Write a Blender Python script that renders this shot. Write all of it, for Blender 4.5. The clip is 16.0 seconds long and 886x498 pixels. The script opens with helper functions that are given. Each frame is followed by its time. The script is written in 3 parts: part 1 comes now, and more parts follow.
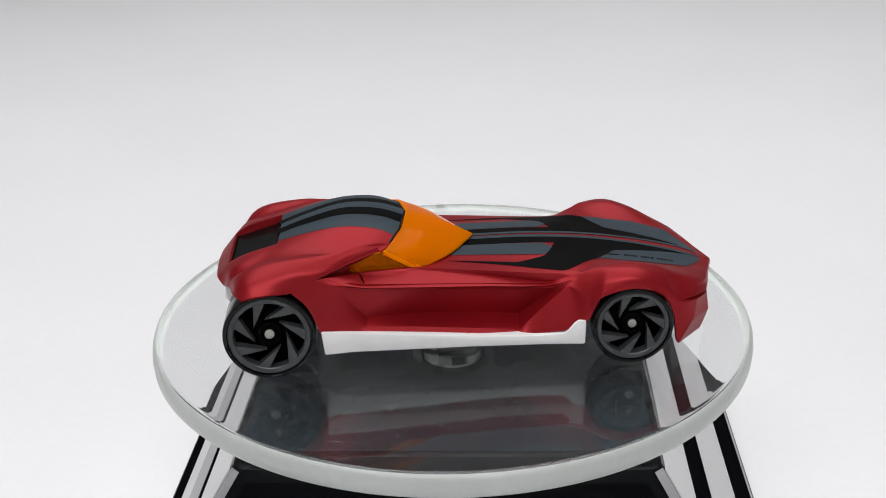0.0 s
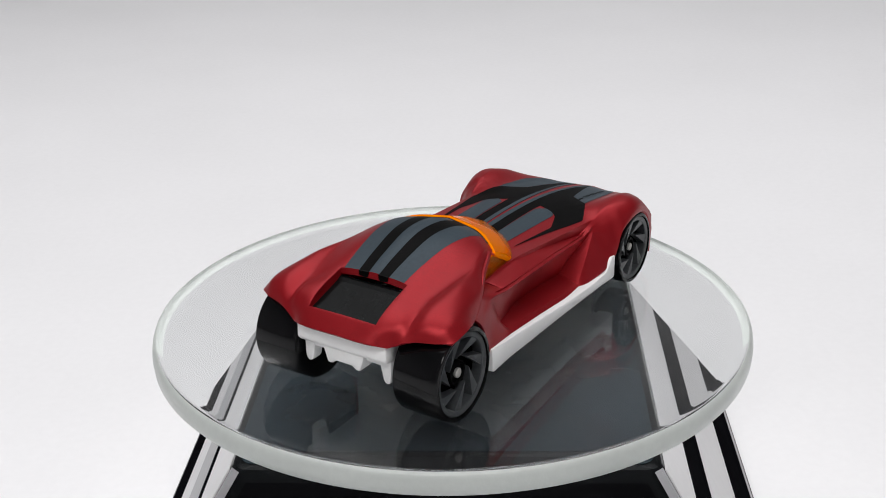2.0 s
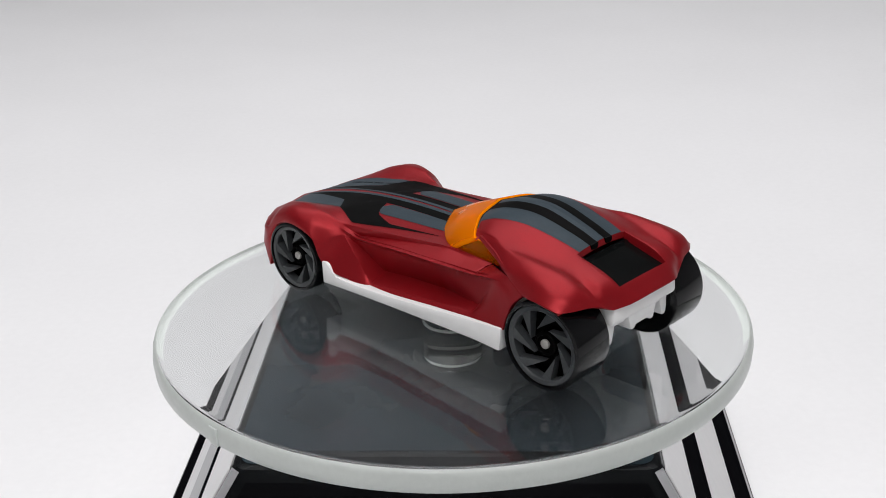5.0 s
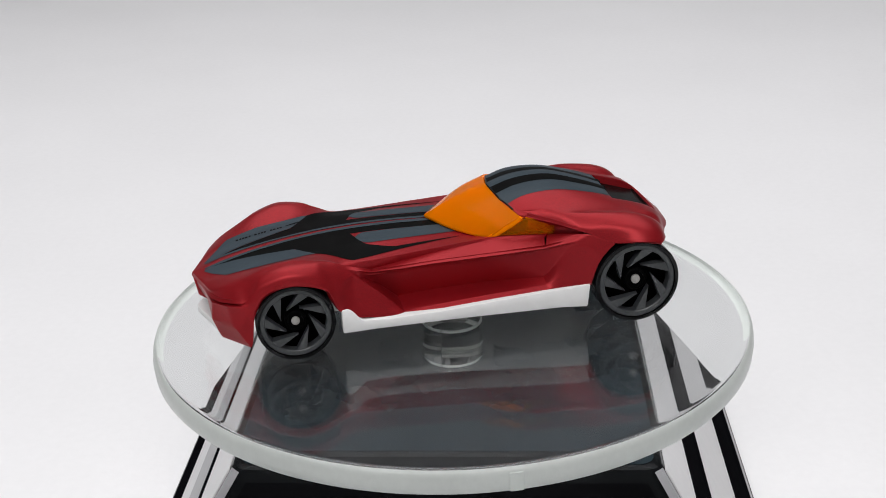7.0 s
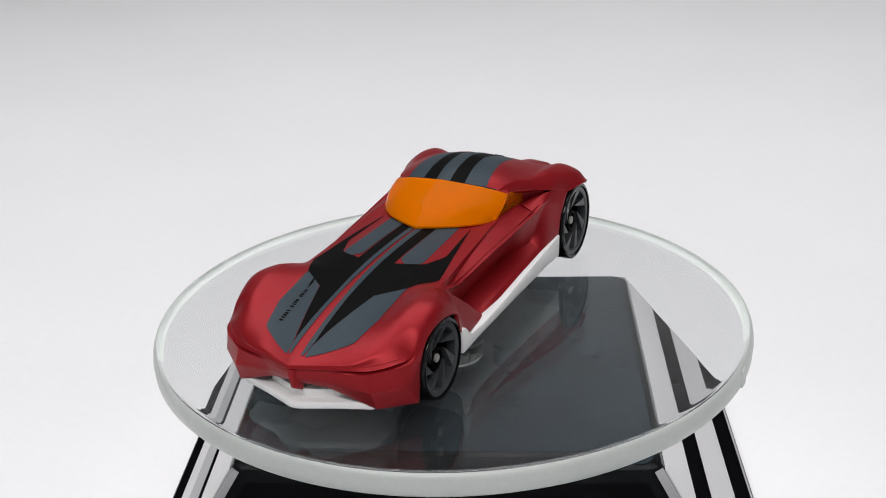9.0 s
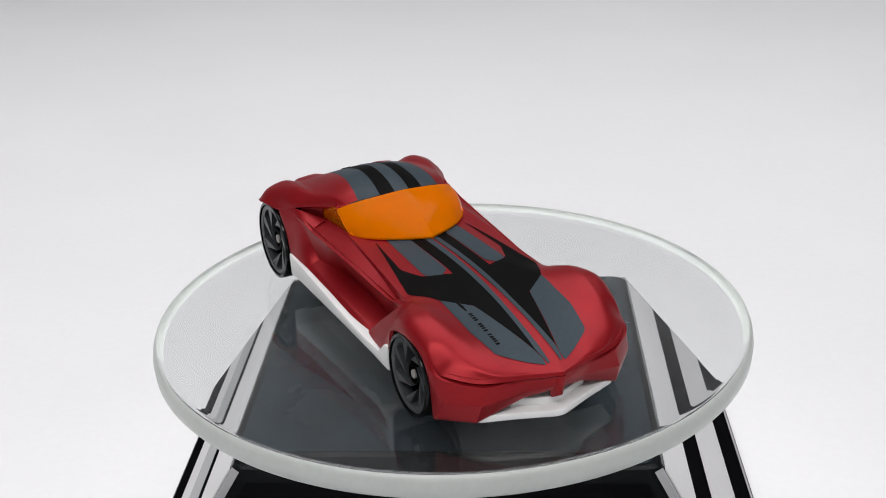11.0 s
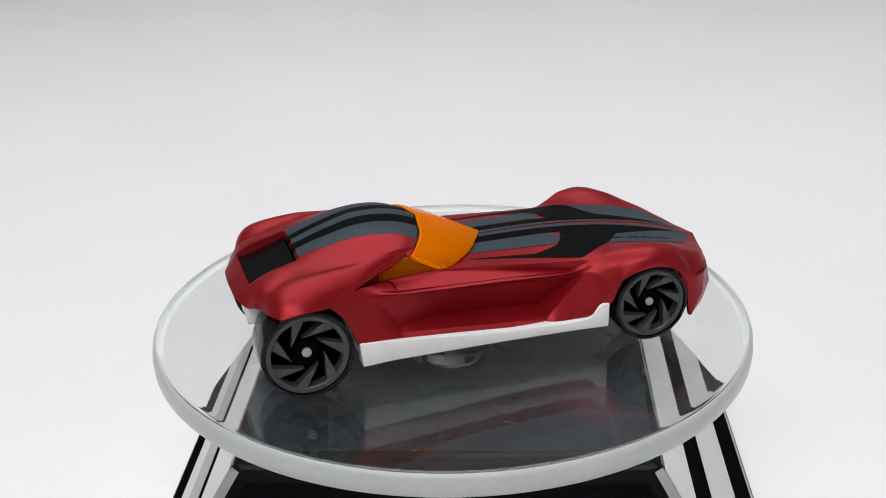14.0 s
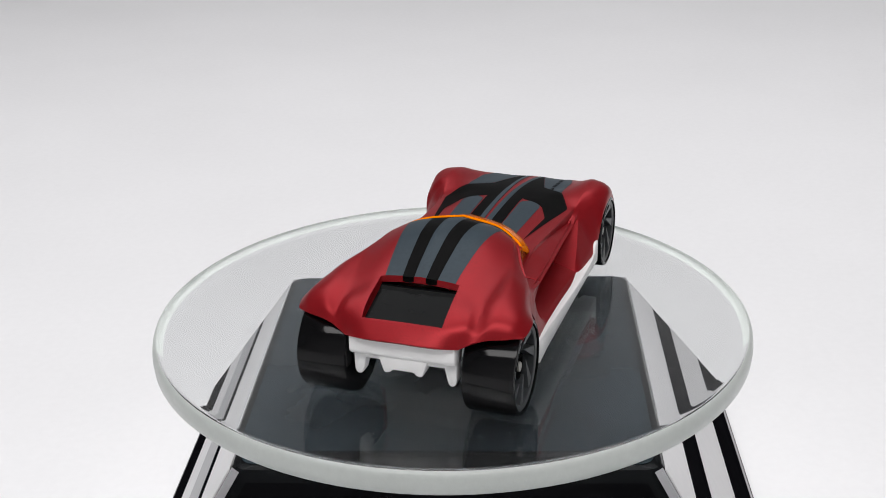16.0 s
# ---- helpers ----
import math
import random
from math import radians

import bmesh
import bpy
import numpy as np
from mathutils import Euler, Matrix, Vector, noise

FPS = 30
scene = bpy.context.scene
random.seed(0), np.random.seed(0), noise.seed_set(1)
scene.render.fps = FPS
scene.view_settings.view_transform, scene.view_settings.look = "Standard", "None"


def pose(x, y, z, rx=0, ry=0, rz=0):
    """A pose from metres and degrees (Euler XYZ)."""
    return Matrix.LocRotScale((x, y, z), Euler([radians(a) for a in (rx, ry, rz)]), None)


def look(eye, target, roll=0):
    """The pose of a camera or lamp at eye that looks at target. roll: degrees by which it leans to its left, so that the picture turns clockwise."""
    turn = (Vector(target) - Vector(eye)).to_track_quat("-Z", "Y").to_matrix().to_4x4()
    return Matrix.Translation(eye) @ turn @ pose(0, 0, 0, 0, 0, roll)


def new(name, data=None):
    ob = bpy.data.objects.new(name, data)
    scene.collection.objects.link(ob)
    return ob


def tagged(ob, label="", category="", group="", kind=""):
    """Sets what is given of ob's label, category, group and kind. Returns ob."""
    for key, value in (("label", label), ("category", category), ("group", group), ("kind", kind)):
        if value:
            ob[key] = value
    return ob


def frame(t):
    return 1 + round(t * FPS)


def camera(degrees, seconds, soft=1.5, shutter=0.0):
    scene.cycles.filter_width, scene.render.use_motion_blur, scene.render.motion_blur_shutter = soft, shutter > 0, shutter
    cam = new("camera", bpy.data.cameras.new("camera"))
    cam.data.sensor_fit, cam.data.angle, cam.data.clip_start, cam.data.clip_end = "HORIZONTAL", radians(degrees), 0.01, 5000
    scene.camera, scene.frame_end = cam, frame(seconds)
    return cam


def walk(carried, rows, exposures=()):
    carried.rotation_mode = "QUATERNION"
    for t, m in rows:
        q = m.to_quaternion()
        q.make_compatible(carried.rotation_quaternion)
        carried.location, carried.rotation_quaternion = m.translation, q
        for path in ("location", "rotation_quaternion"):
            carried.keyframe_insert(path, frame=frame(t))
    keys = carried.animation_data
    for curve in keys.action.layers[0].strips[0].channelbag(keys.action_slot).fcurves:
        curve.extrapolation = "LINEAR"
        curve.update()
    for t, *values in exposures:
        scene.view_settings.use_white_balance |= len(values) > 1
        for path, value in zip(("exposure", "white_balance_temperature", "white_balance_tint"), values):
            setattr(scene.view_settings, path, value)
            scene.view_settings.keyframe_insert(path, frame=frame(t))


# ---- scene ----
from mathutils.bvhtree import BVHTree

MM = 0.001

# ---- camera: fixed on a stand ----
cam = camera(39.23, 16.0, soft=0.9)
EYE = Vector((0.0, -0.17724, 0.08640))
VIEW = look(EYE, EYE + Vector((-0.00565, 0.91925, -0.39364)), -1.73)
walk(cam, [(0.0, VIEW), (16.0, VIEW)])

# ---- light: two broad soft lights out of view, inside added grey bounce panels ----
world = bpy.data.worlds.new("studio_world")
world.use_nodes = True
world.node_tree.nodes["Background"].inputs[0].default_value = (0.93, 0.95, 1.0, 1)
world.node_tree.nodes["Background"].inputs[1].default_value = 0.25
scene.world = world


def area(name, place, target, sx, sy, watts, colour=(1, 1, 1)):
    lamp = bpy.data.lights.new(name, "AREA")
    lamp.shape, lamp.size, lamp.size_y, lamp.energy, lamp.color = "RECTANGLE", sx, sy, watts, colour
    ob = new(name, lamp)
    ob.matrix_world = look(place, target)
    return ob


area("overhead_softbox", (0.0, 0.17, 0.60), (0.0, 0.10, 0.0), 0.80, 0.60, 3.5, (0.99, 0.98, 1.0))
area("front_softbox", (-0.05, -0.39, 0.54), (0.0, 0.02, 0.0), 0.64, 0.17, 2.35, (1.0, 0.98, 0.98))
scene.view_settings.exposure = 0.0


# ---- materials ----
def material(name, colour, rough=0.5, metal=0.0, grain=0.0, grain_size=0.002, stain=0.0, stain_size=0.02, bump=0.0, bump_size=0.0004,
             coat=0.0, trans=0.0, ior=1.45, spec=0.5, rough_var=0.0):
    """A principled material whose colour varies at two scales, with fine relief."""
    m = bpy.data.materials.new(name)
    m.use_nodes = True
    nt = m.node_tree
    b = nt.nodes["Principled BSDF"]
    b.inputs["Roughness"].default_value, b.inputs["Metallic"].default_value = rough, metal
    b.inputs["Base Color"].default_value = (*colour, 1)
    b.inputs["Coat Weight"].default_value, b.inputs["Transmission Weight"].default_value = coat, trans
    b.inputs["IOR"].default_value, b.inputs["Specular IOR Level"].default_value = ior, spec
    co = nt.nodes.new("ShaderNodeTexCoord")

    def noise_of(size, detail=3.0):
        n = nt.nodes.new("ShaderNodeTexNoise")
        n.inputs["Scale"].default_value, n.inputs["Detail"].default_value = 1.0 / size, detail
        nt.links.new(co.outputs["Object"], n.inputs["Vector"])
        return n.outputs[0]

    last = None
    for amount, size in ((grain, grain_size), (stain, stain_size)):
        if not amount:
            continue
        ramp = nt.nodes.new("ShaderNodeMapRange")
        ramp.inputs["From Min"].default_value, ramp.inputs["From Max"].default_value = 0.25, 0.75
        ramp.inputs["To Min"].default_value, ramp.inputs["To Max"].default_value = 1 - amount, 1 + amount
        nt.links.new(noise_of(size), ramp.inputs["Value"])
        mix = nt.nodes.new("ShaderNodeMix")
        mix.data_type, mix.blend_type = "RGBA", "MULTIPLY"
        mix.inputs[0].default_value = 1.0
        mix.inputs[6].default_value = (*colour, 1)
        if last:
            nt.links.new(last, mix.inputs[6])
        nt.links.new(ramp.outputs[0], mix.inputs[7])
        last = mix.outputs[2]
    if last:
        nt.links.new(last, b.inputs["Base Color"])
    if rough_var:
        ramp = nt.nodes.new("ShaderNodeMapRange")
        ramp.inputs["To Min"].default_value, ramp.inputs["To Max"].default_value = max(rough - rough_var, 0), rough + rough_var
        nt.links.new(noise_of(0.006, 5.0), ramp.inputs["Value"])
        nt.links.new(ramp.outputs[0], b.inputs["Roughness"])
    if bump:
        bn = nt.nodes.new("ShaderNodeBump")
        bn.inputs["Strength"].default_value, bn.inputs["Distance"].default_value = bump, 0.0002
        nt.links.new(noise_of(bump_size, 2.0), bn.inputs["Height"])
        nt.links.new(bn.outputs[0], b.inputs["Normal"])
    return m


RED = material("satin_red_paint", (0.265, 0.0075, 0.0120), 0.37, 0.42, grain=0.34, grain_size=0.00014, stain=0.08, stain_size=0.009, bump=0.05, bump_size=0.00025, rough_var=0.06, spec=0.30)
BLACK_INK = material("black_ink", (0.0025, 0.0025, 0.0025), 0.5, spec=0.05, grain=0.15, grain_size=0.0005, bump=0.05)
GREY_INK = material("slate_grey_ink", (0.037, 0.052, 0.064), 0.42, spec=0.16, grain=0.08, grain_size=0.0005, stain=0.05, bump=0.05)
VENT_BLACK = material("black_vent_plastic", (0.003, 0.0035, 0.0035), 0.2, spec=0.06, grain=0.2, bump=0.05)
WHITE_PLASTIC = material("white_plastic", (0.82, 0.82, 0.815), 0.42, grain=0.02, stain=0.03, stain_size=0.006, bump=0.08, bump_size=0.0008)
TYRE = material("black_tyre_plastic", (0.004, 0.004, 0.0045), 0.10, spec=0.24, grain=0.2, grain_size=0.0006, rough_var=0.05)
RIM_DARK = material("black_rim_plastic", (0.0015, 0.0015, 0.0015), 0.5, spec=0.03, grain=0.2, bump=0.05)
BLADE = material("charcoal_blade_plastic", (0.044, 0.048, 0.051), 0.32, spec=0.5, grain=0.15, grain_size=0.0004, bump=0.08)
AXLE = material("bare_steel_axle", (0.42, 0.41, 0.39), 0.6, 0.5, grain=0.15, grain_size=0.0003, bump=0.1)
GLASS = material("clear_acrylic", (0.885, 0.90, 0.90), 0.012, trans=0.994, ior=1.49)
GLASS_CLEAR = material("clear_spindle_acrylic", (0.93, 0.94, 0.93), 0.02, trans=1.0, ior=1.47)
# Whitish milky tone: puts the light seen inside clear edges into the colour.
EDGE_LIGHT = material("painted_edge_light", (0.655, 0.695, 0.665), 0.30, trans=0.32, ior=1.45, grain=0.03, grain_size=0.001, stain=0.05, stain_size=0.012, bump=0.1)
BASE_BLACK = material("gloss_black_plastic", (0.004, 0.0045, 0.005), 0.14, spec=0.12, stain=0.3, stain_size=0.01, rough_var=0.05)
PANEL_BLACK = material("dark_panel", (0.014, 0.021, 0.026), 0.18, spec=0.24, stain=0.25, stain_size=0.012, rough_var=0.06)
MATT_BLACK = material("matt_black_strip", (0.005, 0.005, 0.006), 0.5, spec=0.0, grain=0.2, stain=0.2)
FACE_BLACK = material("black_face_plate", (0.0025, 0.0025, 0.003), 0.12, spec=0.04, stain=0.2, stain_size=0.01)
SILVER = material("silver_strip", (0.52, 0.515, 0.52), 0.30, 0.25, grain=0.03, stain=0.04)
SILVER_DIM = material("dull_silver_strip", (0.27, 0.27, 0.28), 0.35, 0.25, grain=0.04, stain=0.05)
PAPER = material("white_paper", (0.84, 0.84, 0.845), 0.85, grain=0.012, grain_size=0.002, stain=0.02, stain_size=0.08, bump=0.1, bump_size=0.001)
BOUNCE_GREY = material("bounce_panel_grey", (0.42, 0.42, 0.425), 0.9, grain=0.03, stain=0.03, stain_size=0.2)
DUST = material("pale_dust", (0.42, 0.43, 0.43), 0.8, grain=0.1)


def amber_plastic(name, clear):
    """Tinted clear plastic: part glass, part milky."""
    m = bpy.data.materials.new(name)
    m.use_nodes = True
    nt = m.node_tree
    b = nt.nodes["Principled BSDF"]
    b.inputs["Base Color"].default_value = (1.0, 0.27, 0.0006, 1)
    b.inputs["Roughness"].default_value = 0.06
    b.inputs["Transmission Weight"].default_value = clear
    b.inputs["Specular IOR Level"].default_value = 0.2
    b.inputs["Coat Weight"].default_value = 0.0
    b.inputs["Coat Roughness"].default_value = 0.04
    b.inputs["IOR"].default_value = 1.14
    n = nt.nodes.new("ShaderNodeTexNoise")
    n.inputs["Scale"].default_value = 250
    co = nt.nodes.new("ShaderNodeTexCoord")
    nt.links.new(co.outputs["Object"], n.inputs["Vector"])
    bn = nt.nodes.new("ShaderNodeBump")
    bn.inputs["Strength"].default_value, bn.inputs["Distance"].default_value = 0.1, 0.0003
    nt.links.new(n.outputs[0], bn.inputs["Height"])
    nt.links.new(bn.outputs[0], b.inputs["Normal"])
    return m


AMBER = amber_plastic("amber_plastic", 0.55)
AMBER_THIN = amber_plastic("thin_amber_plastic", 0.80)
# Milkier copy of the amber: imitates light gathering in the pane edges.
AMBER_EDGE_GLOW = amber_plastic("edge_glow_amber", 0.1)


# ---- mesh helpers (lengths in millimetres) ----
def part(name, bm, mat, parent=None, label="", smooth=35.0, m=None, extra=()):
    """Links a bmesh, built in millimetres, as one mesh object under a thing or a part."""
    for v in bm.verts:
        v.co *= MM
    me = bpy.data.meshes.new(name)
    bm.to_mesh(me)
    bm.free()
    for mt in (mat, *extra):
        me.materials.append(mt)
    if smooth:
        me.polygons.foreach_set("use_smooth", [True] * len(me.polygons))
        me.set_sharp_from_angle(angle=radians(smooth))
    ob = new(name, me)
    if parent:
        ob.parent = parent
    if m:
        ob.matrix_basis = m
    if label:
        ob["label"] = label
    return ob


def shift(x, y, z):
    return Matrix.Translation((x * MM, y * MM, z * MM))


def box(bm, x0, x1, y0, y1, z0, z1, bevel=0.0):
    vs = [bm.verts.new((x, y, z)) for z in (z0, z1) for y in (y0, y1) for x in (x0, x1)]
    fs = [bm.faces.new([vs[i] for i in q]) for q in ((0, 2, 3, 1), (4, 5, 7, 6), (0, 1, 5, 4), (2, 6, 7, 3), (0, 4, 6, 2), (1, 3, 7, 5))]
    if bevel:
        es = {e for f in fs for e in f.edges}
        bmesh.ops.bevel(bm, geom=list(es), offset=bevel, segments=2, profile=0.5, affect="EDGES")
    return bm


def prism(bm, poly, axis, a, b, bevel=0.0):
    """A polygon in the two other axes, drawn out along an axis ('x', 'y' or 'z') from a to b."""
    def at(p, d):
        return {"x": (d, p[0], p[1]), "y": (p[0], d, p[1]), "z": (p[0], p[1], d)}[axis]
    lo, hi = [bm.verts.new(at(p, a)) for p in poly], [bm.verts.new(at(p, b)) for p in poly]
    n = len(poly)
    fs = [bm.faces.new(lo[::-1]), bm.faces.new(hi)] + [bm.faces.new((lo[i], lo[(i + 1) % n], hi[(i + 1) % n], hi[i])) for i in range(n)]
    bmesh.ops.recalc_face_normals(bm, faces=fs)
    if bevel:
        es = {e for f in fs for e in f.edges}
        bmesh.ops.bevel(bm, geom=list(es), offset=bevel, segments=2, profile=0.5, affect="EDGES")
    return bm


def lathe(bm, profile, steps=96, axis="z", mats=None, closed=False):
    """Turns a profile of (radius, height) round an axis."""
    rings = []
    for r, h in profile:
        if r < 1e-6:
            rings.append([bm.verts.new((0, h, 0) if axis == "y" else (0, 0, h))])
            continue
        ring = []
        for k in range(steps):
            a = 2 * math.pi * k / steps
            c, s = r * math.cos(a), r * math.sin(a)
            ring.append(bm.verts.new((c, h, s) if axis == "y" else (c, s, h)))
        rings.append(ring)
    pairs = list(zip(rings, rings[1:])) + ([(rings[-1], rings[0])] if closed else [])
    fs = []
    for j, (p, q) in enumerate(pairs):
        for k in range(steps):
            k2 = (k + 1) % steps
            quad = [p[k % len(p)], p[k2 % len(p)], q[k2 % len(q)], q[k % len(q)]]
            quad = list(dict.fromkeys(quad))
            if len(quad) > 2:
                f = bm.faces.new(quad)
                f.material_index = mats[j] if mats else 0
                fs.append(f)
    bmesh.ops.recalc_face_normals(bm, faces=fs)
    return bm


def slopes(u, p, flow=False):
    """Slopes of a curve through p at u: flowing, or such that it never overshoots."""
    h, d = np.diff(u), np.diff(p) / np.diff(u)
    m = np.zeros(len(p))
    m[0], m[-1] = d[0], d[-1]
    if flow:
        m[1:-1] = (d[:-1] * h[1:] + d[1:] * h[:-1]) / (h[1:] + h[:-1])
        return m
    for k in range(1, len(p) - 1):
        if d[k - 1] * d[k] > 0:
            w1, w2 = 2 * h[k] + h[k - 1], h[k] + 2 * h[k - 1]
            m[k] = (w1 + w2) / (w1 / d[k - 1] + w2 / d[k])
    return m


def along(u, p, q, flow=False):
    """The curve through p at u, read off at q."""
    m = slopes(u, p, flow)
    k = np.clip(np.searchsorted(u, q, side="right") - 1, 0, len(u) - 2)
    h = u[k + 1] - u[k]
    s = (q - u[k]) / h
    return ((1 + 2 * s) * (1 - s) ** 2 * p[k] + s * (1 - s) ** 2 * h * m[k] + s * s * (3 - 2 * s) * p[k + 1] + s * s * (s - 1) * h * m[k + 1])


def loft(lines, sharp, dense=9, across=5, straight=(), first=99):
    """A grid of points through long lines with the same number of knots; sharp[k][j]: how hard line k folds at knot j.
    straight: pairs of a stretch between two knots and the line from which on it runs straight."""
    lines = [np.array(l, float) for l in lines]
    step = np.mean([np.linalg.norm(np.diff(l, axis=0), axis=1) for l in lines], axis=0)
    u = np.concatenate([[0], np.cumsum(step)])
    q = np.concatenate([np.linspace(u[j], u[j + 1], dense, endpoint=False) for j in range(len(u) - 1)] + [[u[-1]]])
    P = np.stack([np.stack([along(u, l[:, c], q, k < first) for c in range(3)], -1) for k, l in enumerate(lines)])
    for j, lead in straight:
        inside = (q >= u[j]) & (q <= u[j + 1])
        for k in range(lead, len(lines)):
            P[k][inside] = np.stack([np.interp(q[inside], u[j:j + 2], lines[k][j:j + 2, c]) for c in range(3)], -1)
    S = np.stack([np.interp(q, u, s) for s in sharp])[..., None]
    K = len(lines)
    d = np.diff(P, axis=0)
    rows = []
    for k in range(K - 1):
        left = d[k] if k == 0 else (1 - S[k]) * (d[k - 1] + d[k]) / 2 + S[k] * d[k]
        right = d[k] if k == K - 2 else (1 - S[k + 1]) * (d[k] + d[k + 1]) / 2 + S[k + 1] * d[k]
        for a in range(across):
            s = a / across
            rows.append((1 + 2 * s) * (1 - s) ** 2 * P[k] + s * (1 - s) ** 2 * left + s * s * (3 - 2 * s) * P[k + 1] + s * s * (s - 1) * right)
    rows.append(P[-1])
    return np.array(rows)


def skin(bm, G, side, skip=None):
    """Faces over a grid of points; side -1 mirrors it. skip(i, j) leaves a face out."""
    vs = [[bm.verts.new((p[0], p[1] * side, p[2])) for p in row] for row in G]
    for i in range(len(G) - 1):
        for j in range(len(G[0]) - 1):
            if skip and skip(i, j):
                continue
            quad = [vs[i][j], vs[i][j + 1], vs[i + 1][j + 1], vs[i + 1][j]]
            bm.faces.new(quad if side > 0 else quad[::-1])


# ---- the setting ----
TABLE_Z = -46.0


def paper_sweep():
    bm = bmesh.new()
    xs = np.linspace(-900, 900, 25)
    prof = [(-700.0 + 40 * k, TABLE_Z) for k in range(31)]
    prof += [(500 + 240 * math.sin(a), TABLE_Z + 240 - 240 * math.cos(a)) for a in np.linspace(0.1, math.pi / 2, 12)]
    prof += [(740.0, TABLE_Z + 240 + 60 * k) for k in range(1, 12)]
    G = np.array([[(x, y, z) for x in xs] for y, z in prof])
    skin(bm, G, -1)
    ob = part("ground", bm, PAPER, smooth=60)
    mod = ob.modifiers.new("thickness", "SOLIDIFY")
    mod.thickness, mod.offset = 0.001, -1
    tagged(ob, "matt white paper sweep under and behind the turntable", "backdrop", kind="structure")


paper_sweep()


# Unseen grey panels, added all round to close the set and bounce light.
def bounce_panel(name, x0, x1, y0, y1, z0, z1):
    ob = part(name, box(bmesh.new(), x0, x1, y0, y1, z0, z1), BOUNCE_GREY, smooth=0)
    tagged(ob, "unseen plain grey panel, added to bounce light", "wall", kind="structure")


bounce_panel("bounce_west", -930, -905, -900, 900, -60, 1100)
bounce_panel("bounce_east", 905, 930, -900, 900, -60, 1100)
bounce_panel("bounce_north", -905, 905, 800, 825, -60, 1100)
bounce_panel("bounce_south", -905, 905, -900, -875, -60, 1100)
bounce_panel("bounce_top", -905, 905, -875, 800, 1075, 1100)


# ---- the turntable's base ----
TOP_Z, HALF_X, HALF_Y, DROP = -10.35, 30.35, 29.8, 1.52


def turntable_base():
    root = part("turntable_base", base_body(), BASE_BLACK, smooth=30)
    root.matrix_basis = pose(-0.1 * MM, 0.4 * MM, 0, 0, 0, -2.8)
    tagged(root, "gloss black sloping turntable base with silver side strips", "turntable base")
    bm = bmesh.new()
    low, top = ([bm.verts.new((x, y, z)) for x, y in rounded(HALF_X - 1.0, HALF_Y - 1.0, 2.2)] for z in (TOP_Z + 0.02, TOP_Z + 0.12))
    for k in range(len(top)):
        bm.faces.new((low[k], low[(k + 1) % len(top)], top[(k + 1) % len(top)], top[k]))
    well(bm, top, TOP_Z + 0.12, 0.4)
    part("top_panel", bm, PANEL_BLACK, root, "dark glossy top panel")
    for a, b, mat, name in ((0.5, 5.65, SILVER, "strip"), (5.7, 9.6, MATT_BLACK, "strip"), (9.65, 16.4, SILVER, "strip"), (16.45, 21.6, MATT_BLACK, "strip"), (21.65, 22.3, SILVER_DIM, "strip")):
        slope_strip(root, name, 0, a, b, mat)
    for a, b, mat, name in ((0.5, 7.2, SILVER, "strip"), (7.25, 8.65, MATT_BLACK, "strip"), (8.7, 13.0, SILVER_DIM, "strip"), (13.05, 17.2, SILVER, "strip"), (17.25, 22.3, MATT_BLACK, "strip")):
        slope_strip(root, name, 2, a, b, mat)
    for a, b, mat, name in ((1.0, 18.5, FACE_BLACK, "front_panel"),):
        for quarter in (1, 3):
            slope_strip(root, name, quarter, a, b, mat, margin=3.2)
    for quarter in range(4):
        corner_trim(root, quarter)
    return root


def rounded(hx, hy, r, n=6):
    pts = []
    for cx, cy, a0 in ((1, 1, 0), (-1, 1, 90), (-1, -1, 180), (1, -1, 270)):
        for k in range(n + 1):
            a = radians(a0 + 90 * k / n)
            pts.append((cx * (hx - r) + r * math.cos(a), cy * (hy - r) + r * math.sin(a)))
    return pts


def well(bm, ring, z, deep=0.6):
    """Closes a flat top round a round well in its middle."""
    n = len(ring)
    dirs = [math.atan2(v.co.y, v.co.x) for v in ring]
    rad = 5.05 if deep < 0.5 else 5.3
    lip, foot = ([bm.verts.new((rad * math.cos(a), rad * math.sin(a), h)) for a in dirs] for h in (z, z - deep))
    for k in range(n):
        k2 = (k + 1) % n
        bm.faces.new((ring[k], ring[k2], lip[k2], lip[k]))
        bm.faces.new((lip[k], lip[k2], foot[k2], foot[k]))
    bm.faces.new(foot)


def base_body():
    """A frustum with rounded corners on a low lip, hollow below."""
    bm = bmesh.new()
    o = (TABLE_Z + 1.6 - TOP_Z) / -DROP
    levels = [(-0.6, TOP_Z), (0, TOP_Z - 0.25), (o, TABLE_Z + 1.6), (o + 0.3, TABLE_Z + 1.3), (o + 0.3, TABLE_Z + 0.02)]
    rings = [[bm.verts.new((x, y, z)) for x, y in rounded(HALF_X + h, HALF_Y + h, 2.5)] for h, z in levels]
    n = len(rings[0])
    for p, q in zip(rings, rings[1:]):
        for k in range(n):
            bm.faces.new((p[k], q[k], q[(k + 1) % n], p[(k + 1) % n]))
    well(bm, rings[0], TOP_Z)
    bm.faces.new(rings[-1][::-1])
    bmesh.ops.recalc_face_normals(bm, faces=bm.faces[:])
    return bm


